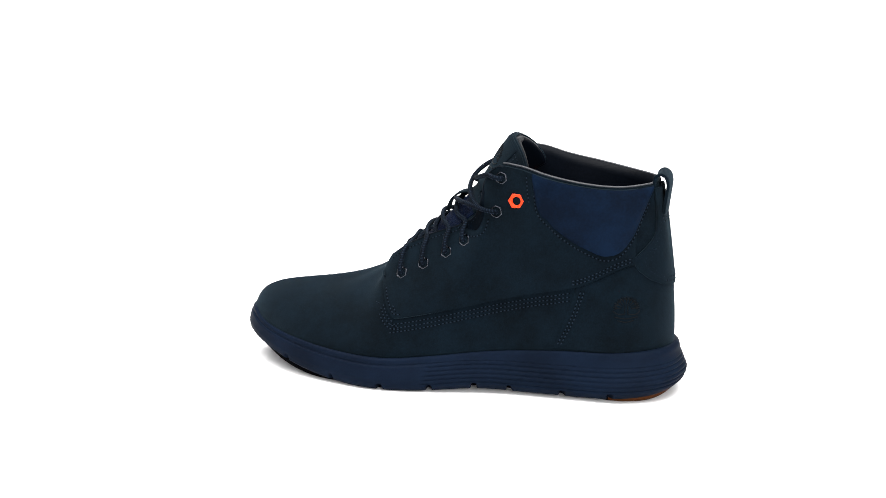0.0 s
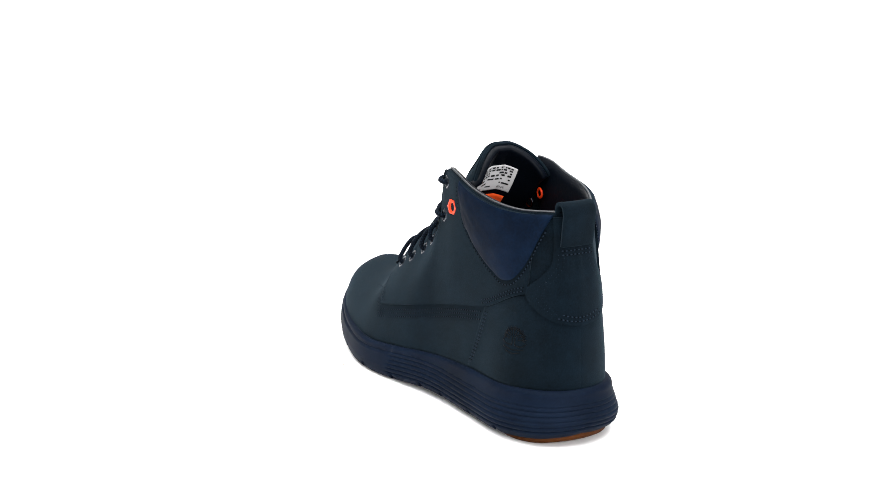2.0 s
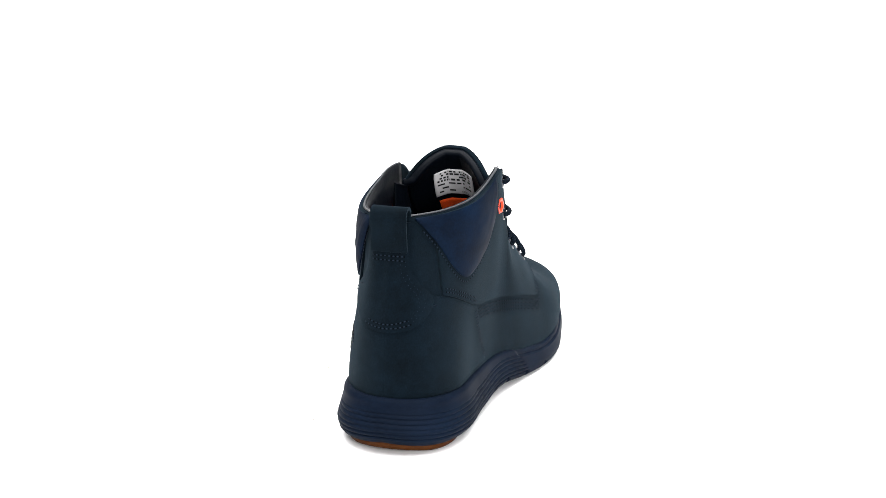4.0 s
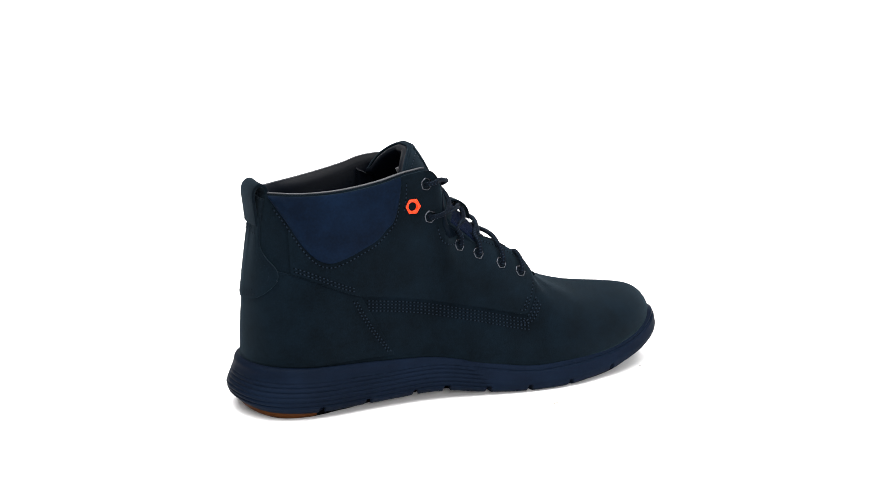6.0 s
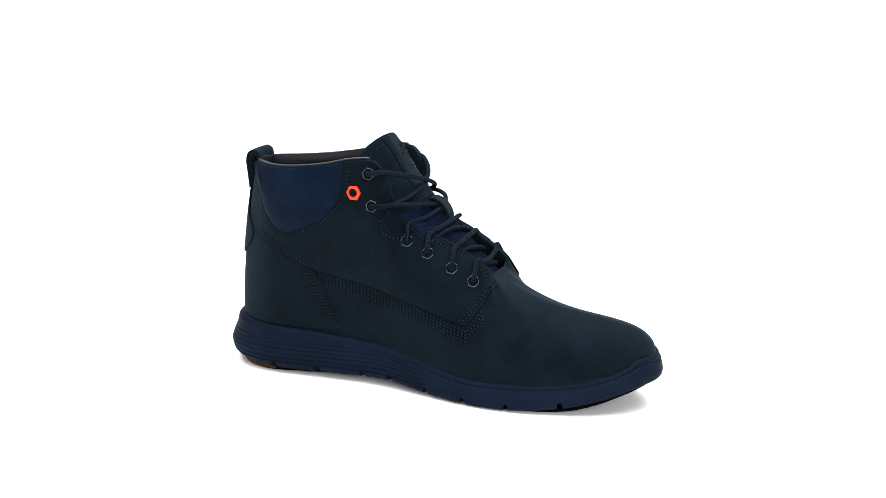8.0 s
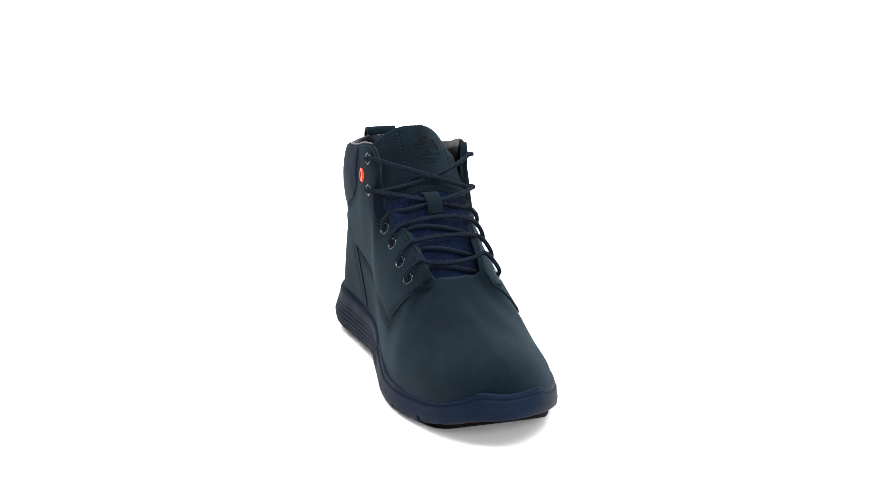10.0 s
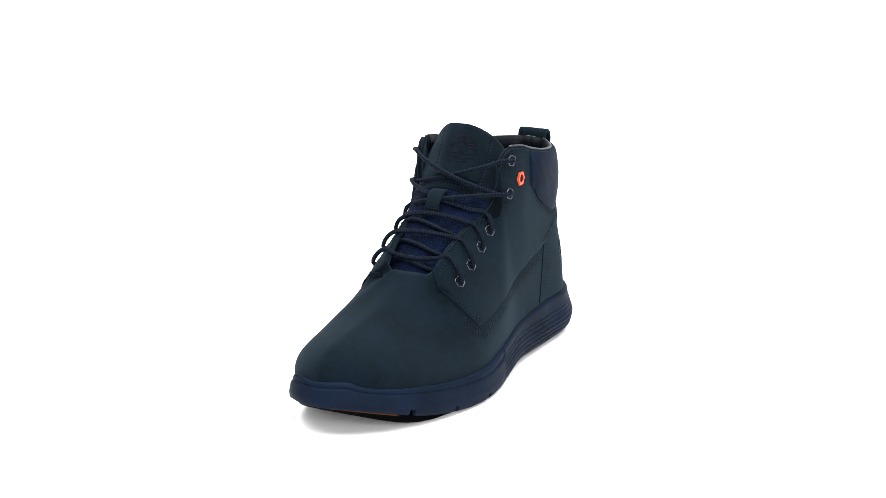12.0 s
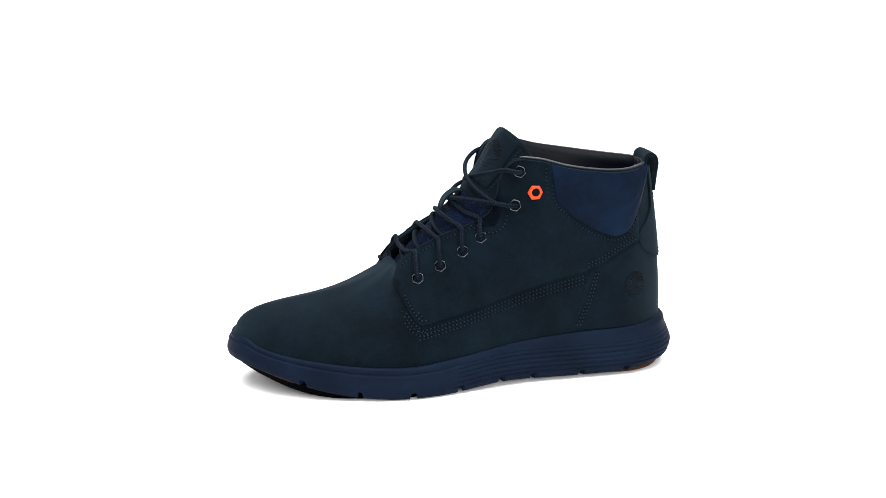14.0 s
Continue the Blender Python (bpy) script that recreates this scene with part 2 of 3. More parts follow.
def sole_by_x(keys):
    return smooth_curve([(float(np.arccos(np.clip(1 - 2 * (x - SOLE_X0) / (SOLE_X1 - SOLE_X0), -1, 1)) / math.pi), v) for x, v in keys])


SOLE_Y = {1: sole_by_x([(-153, 2), (-141, 28), (-118, 38), (-85, 39.5), (-40, 42), (-10, 48), (20, 54.5), (40, 56), (71, 51.3), (105, 40.5), (130, 25.5), (148, -6)]),
          -1: sole_by_x([(-153, 2), (-141, -26), (-115, -36), (-80, -35.5), (-40, -36), (0, -43.5), (29, -49.5), (60, -51.5), (90, -47), (118, -39.5), (137, -28.8), (148, -6.5)])}
SOLE_TOP = {1: sole_by_x([(-153, 38.5), (-117, 37), (-60, 34.5), (-25, 31.5), (3, 28), (33, 25), (63, 25.5), (100, 29.5), (125, 33.5), (136, 36.5), (148, 37)]),
            -1: sole_by_x([(-153, 38.5), (-117, 36.5), (-60, 34), (-29, 32), (3, 25.5), (33, 21), (62, 22), (95, 24.5), (122, 30), (136, 36), (148, 37)])}
SOLE_BOTTOM = {1: sole_by_x([(-153, 11.0), (-140, 7.8), (-115, 6.0), (-60, 5.8), (-25, 6.6), (5, 4.4), (33, 3.7), (60, 4.6), (94, 9.3), (120, 16.5), (138, 21.5), (148, 23.5)]),
               -1: sole_by_x([(-153, 11.0), (-140, 8.2), (-115, 7.2), (-60, 7.8), (-25, 8.6), (5, 5.2), (33, 4.0), (60, 4.4), (94, 8.0), (120, 14.5), (138, 21.0), (148, 23.5)])}
FLARE = sole_by_x([(-153, 6.8), (-130, 5.2), (-110, 4.4), (-60, 3.0), (0, 2.0), (40, 1.8), (80, 1.5), (120, 1.5), (148, 2.4)])
NOTCHES = {1: (107, 71.5, 36.5, 3.5, -26, -49, -83.5, -115), -1: (95, 60.5, 30.5, 3, -25, -46, -80, -112)}


def sole_wall(side, s, h):
    """Points of the sole's side wall; h from its bottom edge to its top edge."""
    x, y = sole_x(s), SOLE_Y[side](s)
    e = 1e-3
    a, b = np.maximum(0.0, s - e), np.minimum(1.0, s + e)
    tx, ty = sole_x(b) - sole_x(a), SOLE_Y[side](b) - SOLE_Y[side](a)
    nx, ny = -ty * side, tx * side
    nx, ny = np.where(s <= e, -1.0, np.where(s >= 1 - e, 1.0, nx)), np.where((s <= e) | (s >= 1 - e), 0.0, ny)
    q = np.hypot(nx, ny)
    nx, ny = nx / q, ny / q
    zb, zt = SOLE_BOTTOM[side](s), SOLE_TOP[side](s) + 2.6 / (1 + np.exp(-(x - 138) / 1.2))
    z = zb + (zt - zb) * h
    # a narrow lip, a neck below it, then a straight flare down to a rounded lower edge
    down = 1 - h
    out = FLARE(s) * np.where(down < 0.62, (down / 0.62) ** 1.15, np.cos((down - 0.62) / 0.38 * 1.15))
    heel = 1 / (1 + np.exp((x + 118) / 6.0))
    out = out + heel * 0.5 * np.exp(-((down - 0.09) / 0.07) ** 2)
    out = out - 2.6 * np.clip(1 - h / 0.16, 0, 1) ** 2 - 1.2 * np.clip((h - 0.93) / 0.07, 0, 1) ** 2
    # long ribs along the rear half, fading out on a slant towards the ball
    rib = 1 / (1 + np.exp((x - ((10 - 7 * h) if side > 0 else (11 - 24 * h))) / 0.7))
    top = 0.70 + 0.14 / (1 + np.exp(-(x + 45) / 16))
    wave = np.sin(math.pi * (h - 0.1) / (top - 0.1) * 6)
    out = out + np.where((h > 0.1) & (h < top), rib * 1.15 * (np.abs(wave) ** 0.5 - 0.85), 0)
    # one shallow groove under the top edge of the front half
    out = out - (1 - rib) * (0.8 * np.exp(-((h - 0.8) / 0.03) ** 2) + 0.9 / (1 + np.exp(-(h - 0.8) / 0.012)))
    slot = np.zeros_like(x)
    for at in NOTCHES[side]:
        slot = np.maximum(slot, np.abs(x - at) < 1.7)
    z = np.where(slot > 0, np.maximum(z, zb + 4.6 + h), z)
    return np.stack([x + nx * out, y + ny * out, z], -1)


def build_sole():
    # columns are close together so that the tread slots have upright walls
    n = 420
    ring = around(n)
    levels = [0.0, 0.03, 0.07, 0.115] + list(np.linspace(0.14, 0.9, 64)) + [0.93, 0.96, 0.985, 1.0]
    m, lev = len(ring), np.array(levels)[:, None]
    sides, places = np.array([r[0] for r in ring]), np.array([r[1] for r in ring])[None, :]
    grid = np.where((sides > 0)[None, :, None], sole_wall(1, places + 0 * lev, lev + 0 * places), sole_wall(-1, places + 0 * lev, lev + 0 * places))
    verts = list(grid.reshape(-1, 3))
    faces = grid_faces(len(levels), m, wrap=True, flip=True)
    # top and bottom: step inwards, then close along the middle line
    for base, dz, flip in (((len(levels) - 1) * m, -0.6, True), (0, 0.0, False)):
        start = len(verts)
        for k in range(m):
            p = verts[base + k]
            verts.append(np.array([p[0] * 0.93, p[1] * 0.80, p[2] + dz]))
        for k in range(m):
            q = (base + k, base + (k + 1) % m, start + (k + 1) % m, start + k)
            faces.append(q if not flip else q[::-1])
        half = m // 2
        for k in range(half):
            a, b, c, d = start + k, start + k + 1, start + (m - k - 1) % m, start + (m - k) % m
            quad = [a, b, c, d]
            quad = [i for j, i in enumerate(quad) if i not in quad[:j]]
            if len(quad) > 2:
                faces.append(tuple(quad if flip else quad[::-1]))
    link_mesh("midsole", verts, faces, RUBBER, BOOT, "navy blue foam sole with long ribs")
    # gum tread: an inset plate below
    ring2 = around(200)
    low_line = smooth_curve([(-153, 6.0), (-142, 4.0), (-125, 3.5), (-98, 3.5), (-78, 5.5), (-60, 9.0), (0, 9.0), (18, 5.0), (32, 3.5), (70, 3.5), (90, 3.9), (106, 6.2), (120, 10.2), (134, 15.6), (148, 21.0)])
    verts, lev = [], ((0.0, 1.0), (0.4, 0.75), (0.0, 0.3), (-1.2, 0.0))
    for grow, up in lev:
        for sd, s in ring2:
            x, y, zb = float(sole_x(s)), float(SOLE_Y[sd](s)), float(SOLE_BOTTOM[sd](s))
            heel, fore = 1 / (1 + math.exp((x + 113) / 5.0)), 1 / (1 + math.exp((28 - x) / 6.0))
            inset = 9.5 - 7.6 * heel - 5.6 * fore - grow
            low = max(3.5, min(zb - 1.3, float(low_line(x))))
            long = 1 - inset / 150.0
            verts.append((x * long, 1.0 + (y - 1.0) * max(0.0, 1 - inset / 42.0), low + (zb - 0.1 - low) * up))
    m = len(ring2)
    faces = grid_faces(len(lev), m, wrap=True)
    base, half = (len(lev) - 1) * m, m // 2
    for k in range(half):
        quad = [base + k, base + k + 1, base + (m - k - 1) % m, base + (m - k) % m]
        quad = [i for j, i in enumerate(quad) if i not in quad[:j]]
        if len(quad) > 2:
            faces.append(tuple(quad))
    # brown gum under the heel; further forward dark rubber, near-black with painted-in shade
    pieces = {"heel_tread": [], "toe_rand": [], "outsole": []}
    for q in faces:
        x = np.mean([verts[i][0] for i in q])
        pieces["heel_tread" if x < -114 else "toe_rand" if x > 112 and min(q) < m else "outsole"].append(q)
    for name, mat, label in (("heel_tread", GUM, "brown gum rubber heel tread"), ("toe_rand", GUM, "thin brown gum edge under the toe"), ("outsole", TREAD, "dark rubber tread, with the shade under the sole painted in")):
        own = pieces[name]
        used = sorted({i for q in own for i in q})
        to = {i: n for n, i in enumerate(used)}
        link_mesh(name, [verts[i] for i in used], [tuple(to[i] for i in q) for q in own], mat, BOOT, label)


build_sole()


# ---- panels laid on the upper ----
def column_panel(name, side, xs, low, high, mat, lift, rows=14, puff=0.0, label="", thick=1.3, parent=None):
    """A panel between two curves of the side view, following the skin."""
    verts = []
    for x in xs:
        z0, z1 = float(low(x)), float(high(x))
        for k in range(rows):
            w = k / (rows - 1)
            u = (x - xs[0]) / (xs[-1] - xs[0])
            bulge = puff * (math.sin(math.pi * min(1, max(0, u))) ** 0.35) * (math.sin(math.pi * (0.06 + 0.9 * w)) ** 0.6) if puff else 0
            fold = 0.30 * noise.noise(Vector((x * 0.10, 3.0 * side, z0 * 0.03 + (z1 - z0) * w * 0.22))) * math.sin(math.pi * w) if puff else 0
            p, _ = on_side(side, x, z0 + (z1 - z0) * w, lift + bulge + fold)
            verts.append(p)
    ob = link_mesh(name, verts, grid_faces(len(xs), rows, flip=side < 0), mat, parent or BOOT, label)
    return thicken(ob, thick, bevel=0.35)


def edge_z(side, x):
    """Height of the upper edge over x, in the side view."""
    t = np.linspace(0, s_of(42), 300)
    z = float(np.interp(x, TOP_X(t), TOP_Z[side](t)))
    return z if x < 35 else z - 0.14 * (x - 35) ** 2


SEAM = {1: smooth_curve([(-140, 97), (-122, 93), (-95, 80), (-60, 72), (-20, 62), (30, 50), (46, 47)]),
        -1: smooth_curve([(-140, 100), (-127, 97), (-84, 80), (-58, 76), (-10, 66), (37, 54), (50, 52)])}
FRONT = {1: 44.0, -1: 46.0}
PAD_LOW = {1: smooth_curve([(-134.5, 142), (-130, 130), (-125, 115), (-119, 104.5), (-109, 99.5), (-97, 103), (-84, 110), (-71, 121), (-63, 133), (-60, 150)]),
           -1: smooth_curve([(-134.5, 143), (-127, 130), (-119, 115), (-111, 106), (-103, 103), (-95, 105), (-84, 110), (-68, 121), (-60, 134), (-57, 150)])}
PAD_X = {1: (-134.5, -60.0), -1: (-134.5, -57.0)}


def quarter_low(side, x):
    lift = smooth_curve([(24, 0), (30, 1), (36, 10), (FRONT[side], 32)])
    return float(SEAM[side](x)) + (float(lift(x)) if x > 24 else 0.0)


def facing_top(side, x):
    """Upper edge of the lace facing in the side view; it stops where the skin turns over to the vamp."""
    z = edge_z(side, x) - 0.8
    if x > 20:
        inner = {1: 16.0, -1: 19.0}[side]
        while z > 55:
            hit = SKIN.ray_cast(Vector((x, side * 200.0, z)), Vector((0, -side, 0)))
            if hit[0] is not None and hit[0].y * side > inner:
                break
            z -= 0.3
        z -= 0.05 * max(0.0, x - FRONT[side] + 8) ** 2
    return max(z, quarter_low(side, x) + 1)


def build_panels(side):
    # quarter with the lace facing: its front edge slants back down to the seam
    xs = np.concatenate([np.linspace(-126, -42, 40), np.linspace(-40, -24, 26), np.linspace(-22, FRONT[side], 40)])
    column_panel("quarter", side, xs, lambda x: quarter_low(side, x), lambda x: facing_top(side, x), NUBUCK, 1.5, rows=26,
                 label="nubuck quarter panel with lace facing", thick=1.6)
    # smooth dark piece set into the notch below the second eyelet
    low = smooth_curve([(-28.5, 120.5), (-26, 113.5), (-20.5, 110.2), (-14.5, 111.6), (-9.5, 115)])
    column_panel("gusset", side, np.linspace(-28.5, -9.5, 24), low, lambda x: max(edge_z(side, x) - 1.6, float(low(x)) + 0.5), GUSSET, 1.9, rows=10, label="smooth dark leather gusset", thick=0.8)
    # padded nylon collar
    xs = PAD_X[side][0] + (PAD_X[side][1] - PAD_X[side][0]) * np.linspace(0, 1, 90) ** 1.25
    column_panel("collar_pad", side, xs, PAD_LOW[side], lambda x: edge_z(side, x) - 0.6, NYLON, 0.9, rows=22, puff=5.2 if side > 0 else 4.2, label="padded shiny blue nylon collar", thick=2.0)
    # heel quarter below the seam
    zlow = smooth_curve([(-140, 41), (-76, 38), (-60, 38)])
    seam_x = {1: (-77.0, -91.0), -1: (-60.0, -84.0)}[side]

    def rear_top(x):
        t = (x - seam_x[1]) / (seam_x[0] - seam_x[1])
        return SEAM[side](x) - 0.4 if t < 0 else SEAM[side](seam_x[1]) + t * (float(zlow(x)) - SEAM[side](seam_x[1])) + 0.5
    verts, ss = [], np.linspace(0.0, float(s_of(seam_x[0])), 46)
    for s in ss:
        x0 = float(wall(side, s, 0.3)[0])
        for k in range(16):
            top = rear_top(x0)
            z = 37.5 + (top - 37.5) * k / 15
            verts.append(on_heel(side, s, z, 0.7)[0])
    ob = link_mesh("heel_quarter", verts, grid_faces(len(ss), 16, flip=side < 0), NUBUCK, BOOT, "nubuck heel quarter")
    thicken(ob, 1.2, bevel=0.3)


for sd in (1, -1):
    build_panels(sd)


def build_facing_edge(side):
    """The pale cut edge of the leather round the lace facing."""
    line = []
    for s in np.linspace(float(s_of(-46)), float(s_of(30)), 90):
        p = wall(side, s, 1.0)
        q, n = on_side(side, p[0], p[2] - 1.0, 1.7)
        line.append(q)
    v, f = sweep(spline(line[::3], 0.8), 0.42, 6)
    link_mesh("facing_edge", v, f, CUT_EDGE, BOOT, "pale cut edge of the lace facing")


for sd in (1, -1):
    build_facing_edge(sd)


def build_heel_tab():
    # a tongue-shaped patch up the back, and the pull loop above it
    half = smooth_curve([(78, 3), (79, 10), (82, 17), (87, 21.5), (93, 23.5), (99, 22.5), (106, 17.5), (113, 13.5), (121, 12), (130, 11.5), (142, 11.5)])
    zs = np.concatenate([np.linspace(78, 84, 8), np.linspace(85, 142, 30)])
    verts, cols = [], 25
    for z in zs:
        for k in range(cols):
            w = -1 + 2 * k / (cols - 1)
            want = 2.0 + float(half(z)) * w
            verts.append(on_back(want, z, 1.2)[0])
    ob = link_mesh("heel_tab", verts, grid_faces(len(zs), cols), NUBUCK, BOOT, "nubuck patch up the heel")
    thicken(ob, 1.4, offset=0, bevel=0.3)
    # pull loop: a band folded over above the rim
    prof = [(-142.6, 125), (-143.2, 131), (-144, 138), (-144.5, 145), (-143, 149), (-140, 150.6), (-137, 149.3), (-135.8, 145), (-135, 140), (-135, 132)]
    path = spline([(x, 0, z) for x, z in prof], 1.0)
    verts = []
    for p in path:
        for y in np.linspace(-9.6, 12.6, 9):
            verts.append((p[0] + 0.012 * (y - 1.5) ** 2 * 0.6, y, p[2]))
    ob = link_mesh("pull_loop", verts, grid_faces(len(path), 9), NUBUCK, BOOT, "nubuck pull loop")
    thicken(ob, 2.0, offset=0, bevel=0.4)


build_heel_tab()


def build_lining():
    """The inside: collar lining down to the footbed, and the grey binding on the rim."""
    n = 60
    ss = np.linspace(0, float(s_of(-44)), n)
    ring = [(1, s) for s in ss[::-1]] + [(-1, s) for s in ss[1:]]
    levels = np.linspace(1.0, 0.25, 16)
    verts = []
    for i, v in enumerate(levels):
        for sd, s in ring:
            p = wall(sd, s, v)
            c = np.array([-85.0, 1.0, p[2]])
            d = c - p
            d[2] = 0
            d /= np.linalg.norm(d)
            verts.append(p + d * (2.6 + 4.0 * math.sin(min(1.0, i / 5) * math.pi / 2)) + np.array([0, 0, 0.8 if i == 0 else 0]))
    ob = link_mesh("lining", verts, grid_faces(len(levels), len(ring)), LINING, BOOT, "smooth dark leather lining")
    thicken(ob, 1.5, offset=0)
    rim = []
    for sd, s in ring:
        p = wall(sd, s, 1.0)
        c = np.array([-85.0, 1.0, p[2]])
        d = (c - p) / np.linalg.norm(c - p)
        rim.append(p + d * 1.4 + np.array([0, 0, 0.6]))
    v, f = sweep(rim, 0.65, 8)
    link_mesh("collar_binding", v, f, BINDING, BOOT, "grey leather binding round the collar")
    # footbed
    verts, ring = [], around(60)
    for k in (0.9, 0.5, 0.0):
        for sd, s in ring:
            p = wall(sd, s, 0.02)
            verts.append((p[0] * (0.5 + 0.5 * k if k else 0.5), p[1] * k, p[2] + 3))
    ob = link_mesh("footbed", verts, grid_faces(3, len(ring), wrap=True), LINING, BOOT, "dark footbed")
    thicken(ob, 2.0)


build_lining()


# ---- tongue ----
SPINE = [(60, 52), (44, 70), (25, 91), (5, 111.5), (-12, 129), (-24, 144), (-32, 158), (-40, 169.5)]
SPINE_PATH = spline([(x, 0, z) for x, z in SPINE], 1.0)


def tongue_point(t, w, lift=0.0):
    """A point of the tongue's outer face: t from the throat to its top, w across from -1 to 1."""
    i = t * (len(SPINE_PATH) - 1)
    k = int(min(len(SPINE_PATH) - 2, max(0, math.floor(i))))
    p = SPINE_PATH[k] + (SPINE_PATH[k + 1] - SPINE_PATH[k]) * (i - k)
    d = SPINE_PATH[min(k + 3, len(SPINE_PATH) - 1)] - SPINE_PATH[max(0, k - 2)]
    d /= np.linalg.norm(d)
    n = np.array([d[2], 0.0, -d[0]])
    half = 21 + 11.0 * min(1.0, t * 1.15)
    if w > 0:
        half += 4.0 * math.sin(math.pi * min(1.0, max(0.0, (t - 0.4) / 0.6)))
    bend = (4.0 + 13.0 * t ** 1.15 + 8.0 * max(0.0, (t - 0.6) / 0.4) ** 1.5) * (max(0.0, abs(w) - 0.16) / 0.84) ** 1.45
    top = -9.0 * max(0.0, (t - 0.86) / 0.14) ** 1.5 * abs(w) ** 4
    return p + n * (lift - bend) + d * top + np.array([0, -4.0 - 2.4 * t * t + half * w * (1 - 0.10 * t * abs(w)), 0])


def tongue_inside(t, w, depth):
    """A point below the tongue's outer face, straight in from it."""
    e = 0.01
    along = tongue_point(min(1.0, t + e), w) - tongue_point(max(0.0, t - e), w)
    across = tongue_point(t, min(1.0, w + e)) - tongue_point(t, max(-1.0, w - e))
    n = np.cross(along, across)
    n *= np.sign(n[0]) / np.linalg.norm(n)
    return tongue_point(t, w) - n * depth


def inside_patch(name, t0, t1, w0, w1, mat, depth, label, thick, rows=24, cols=19, bevel=0.0):
    verts = [tongue_inside(t, w, depth) for t in np.linspace(t0, t1, rows) for w in np.linspace(w0, w1, cols)]
    ob = link_mesh(name, verts, grid_faces(rows, cols), mat, TONGUE_OB, label)
    return thicken(ob, thick, bevel=bevel)


def tongue_patch(name, t0, t1, w0, w1, mat, lift, label, thick, rows=24, cols=19, parent=None, bevel=0.5):
    verts = [tongue_point(t, w, lift(t) if callable(lift) else lift) for t in np.linspace(t0, t1, rows) for w in np.linspace(w0, w1, cols)]
    ob = link_mesh(name, verts, grid_faces(rows, cols), mat, parent or BOOT, label)
    return thicken(ob, thick, bevel=bevel)


TONGUE_OB = tongue_patch("tongue", 0.0, 1.0, -1, 1, NUBUCK, 0.0, "padded nubuck tongue", 2.0, rows=40, bevel=0.6)
inside_patch("tongue_lining", 0.15, 0.998, -0.995, 0.995, LINING, 1.9, "smooth dark padded tongue lining", 5.0, rows=34, cols=25, bevel=1.6)
tongue_patch("tongue_mesh", 0.12, 0.68, -0.96, 0.96, MESH_FABRIC, 0.9, "blue woven mesh on the tongue", 1.2, rows=40, parent=TONGUE_OB)
tongue_patch("tongue_leather", 0.675, 0.995, -1.0, 1.0, NUBUCK, 1.5, "nubuck upper tongue", 1.4, parent=TONGUE_OB)
tongue_patch("tongue_badge", 0.74, 0.985, -0.32, 0.66, NUBUCK, 2.3, "pressed nubuck badge patch", 1.0, parent=TONGUE_OB)


def keeper_lift(t):
    """The keeper lies on the tongue at both ends and arches over the lace."""
    u = min(1.0, max(0.0, (t - 0.54) / 0.13))
    return 2.2 + 5.0 * math.sin(math.pi * u) ** 0.6


tongue_patch("lace_keeper", 0.54, 0.67, -0.175, 0.175, NUBUCK, keeper_lift, "nubuck lace keeper", 1.2, rows=22, cols=7, parent=TONGUE_OB)
inside_patch("tongue_label", 0.772, 0.905, -0.56, 0.54, TAG, 7.0, "white size label, printed", 0.4)
inside_patch("inner_felt", 0.4, 0.745, -0.52, 0.5, ORANGE, 7.0, "orange lining of the lower tongue", 0.4)


def build_tongue_gusset(side):
    """The soft leather fold that joins an edge of the tongue to the collar lining."""
    verts, rows, cols = [], 18, 9
    for t in np.linspace(0.46, 0.94, rows):
        a = tongue_inside(t, 0.97 * side, 3.0)
        b, n = on_side(side, -60.0, min(a[2] + 4.0, edge_z(side, -60.0) - 5.0), -7.0)
        for k in range(cols):
            u = k / (cols - 1)
            p = a + (b - a) * u
            sag = 2.6 * math.sin(math.pi * u) + 0.9 * math.sin(3 * math.pi * u + 4.0 * t)
            verts.append(p + np.array([0.0, -side * sag, -1.5 * math.sin(math.pi * u)]))
    ob = link_mesh("tongue_gusset", verts, grid_faces(rows, cols, flip=side > 0), LINING, BOOT, "soft dark leather fold beside the tongue")
    thicken(ob, 0.9, offset=0)


# ---- eyelets and laces ----
EYELETS = {1: [(-40, 147), (-37, 124.6), (-15, 103), (-2.6, 94), (12.7, 85.2), (27.7, 77.6)],
           -1: [(-40, 148), (-37.5, 127), (-15, 104.6), (-0.7, 97.5), (16, 89), (30.5, 81.5)]}
HEX = {1: (-50.2, 133.0), -1: (-49.8, 135.0)}


def frame_at(p, n):
    n = n / np.linalg.norm(n)
    a = np.cross(n, [0, 0, 1.0])
    a /= np.linalg.norm(a)
    return a, np.cross(a, n), n


def ring_mesh(p, n, prof, sides, turn=0.0, hexed=()):
    """A ring of (radius, height) steps about a point, facing n; hexed says how six-cornered each step is."""
    a, b, n = frame_at(p, n)
    verts = []
    for j, (r0, h) in enumerate(prof):
        for k in range(sides):
            u = 2 * math.pi * k / sides
            t = u + turn
            r = r0
            if hexed:
                r *= 1 + hexed[j] * (math.cos(math.pi / 6) / math.cos(u % (math.pi / 3) - math.pi / 6) - 1)
            verts.append(p + r * (math.cos(t) * a + math.sin(t) * b) + h * n)
    return verts, grid_faces(len(prof), sides, wrap=True)


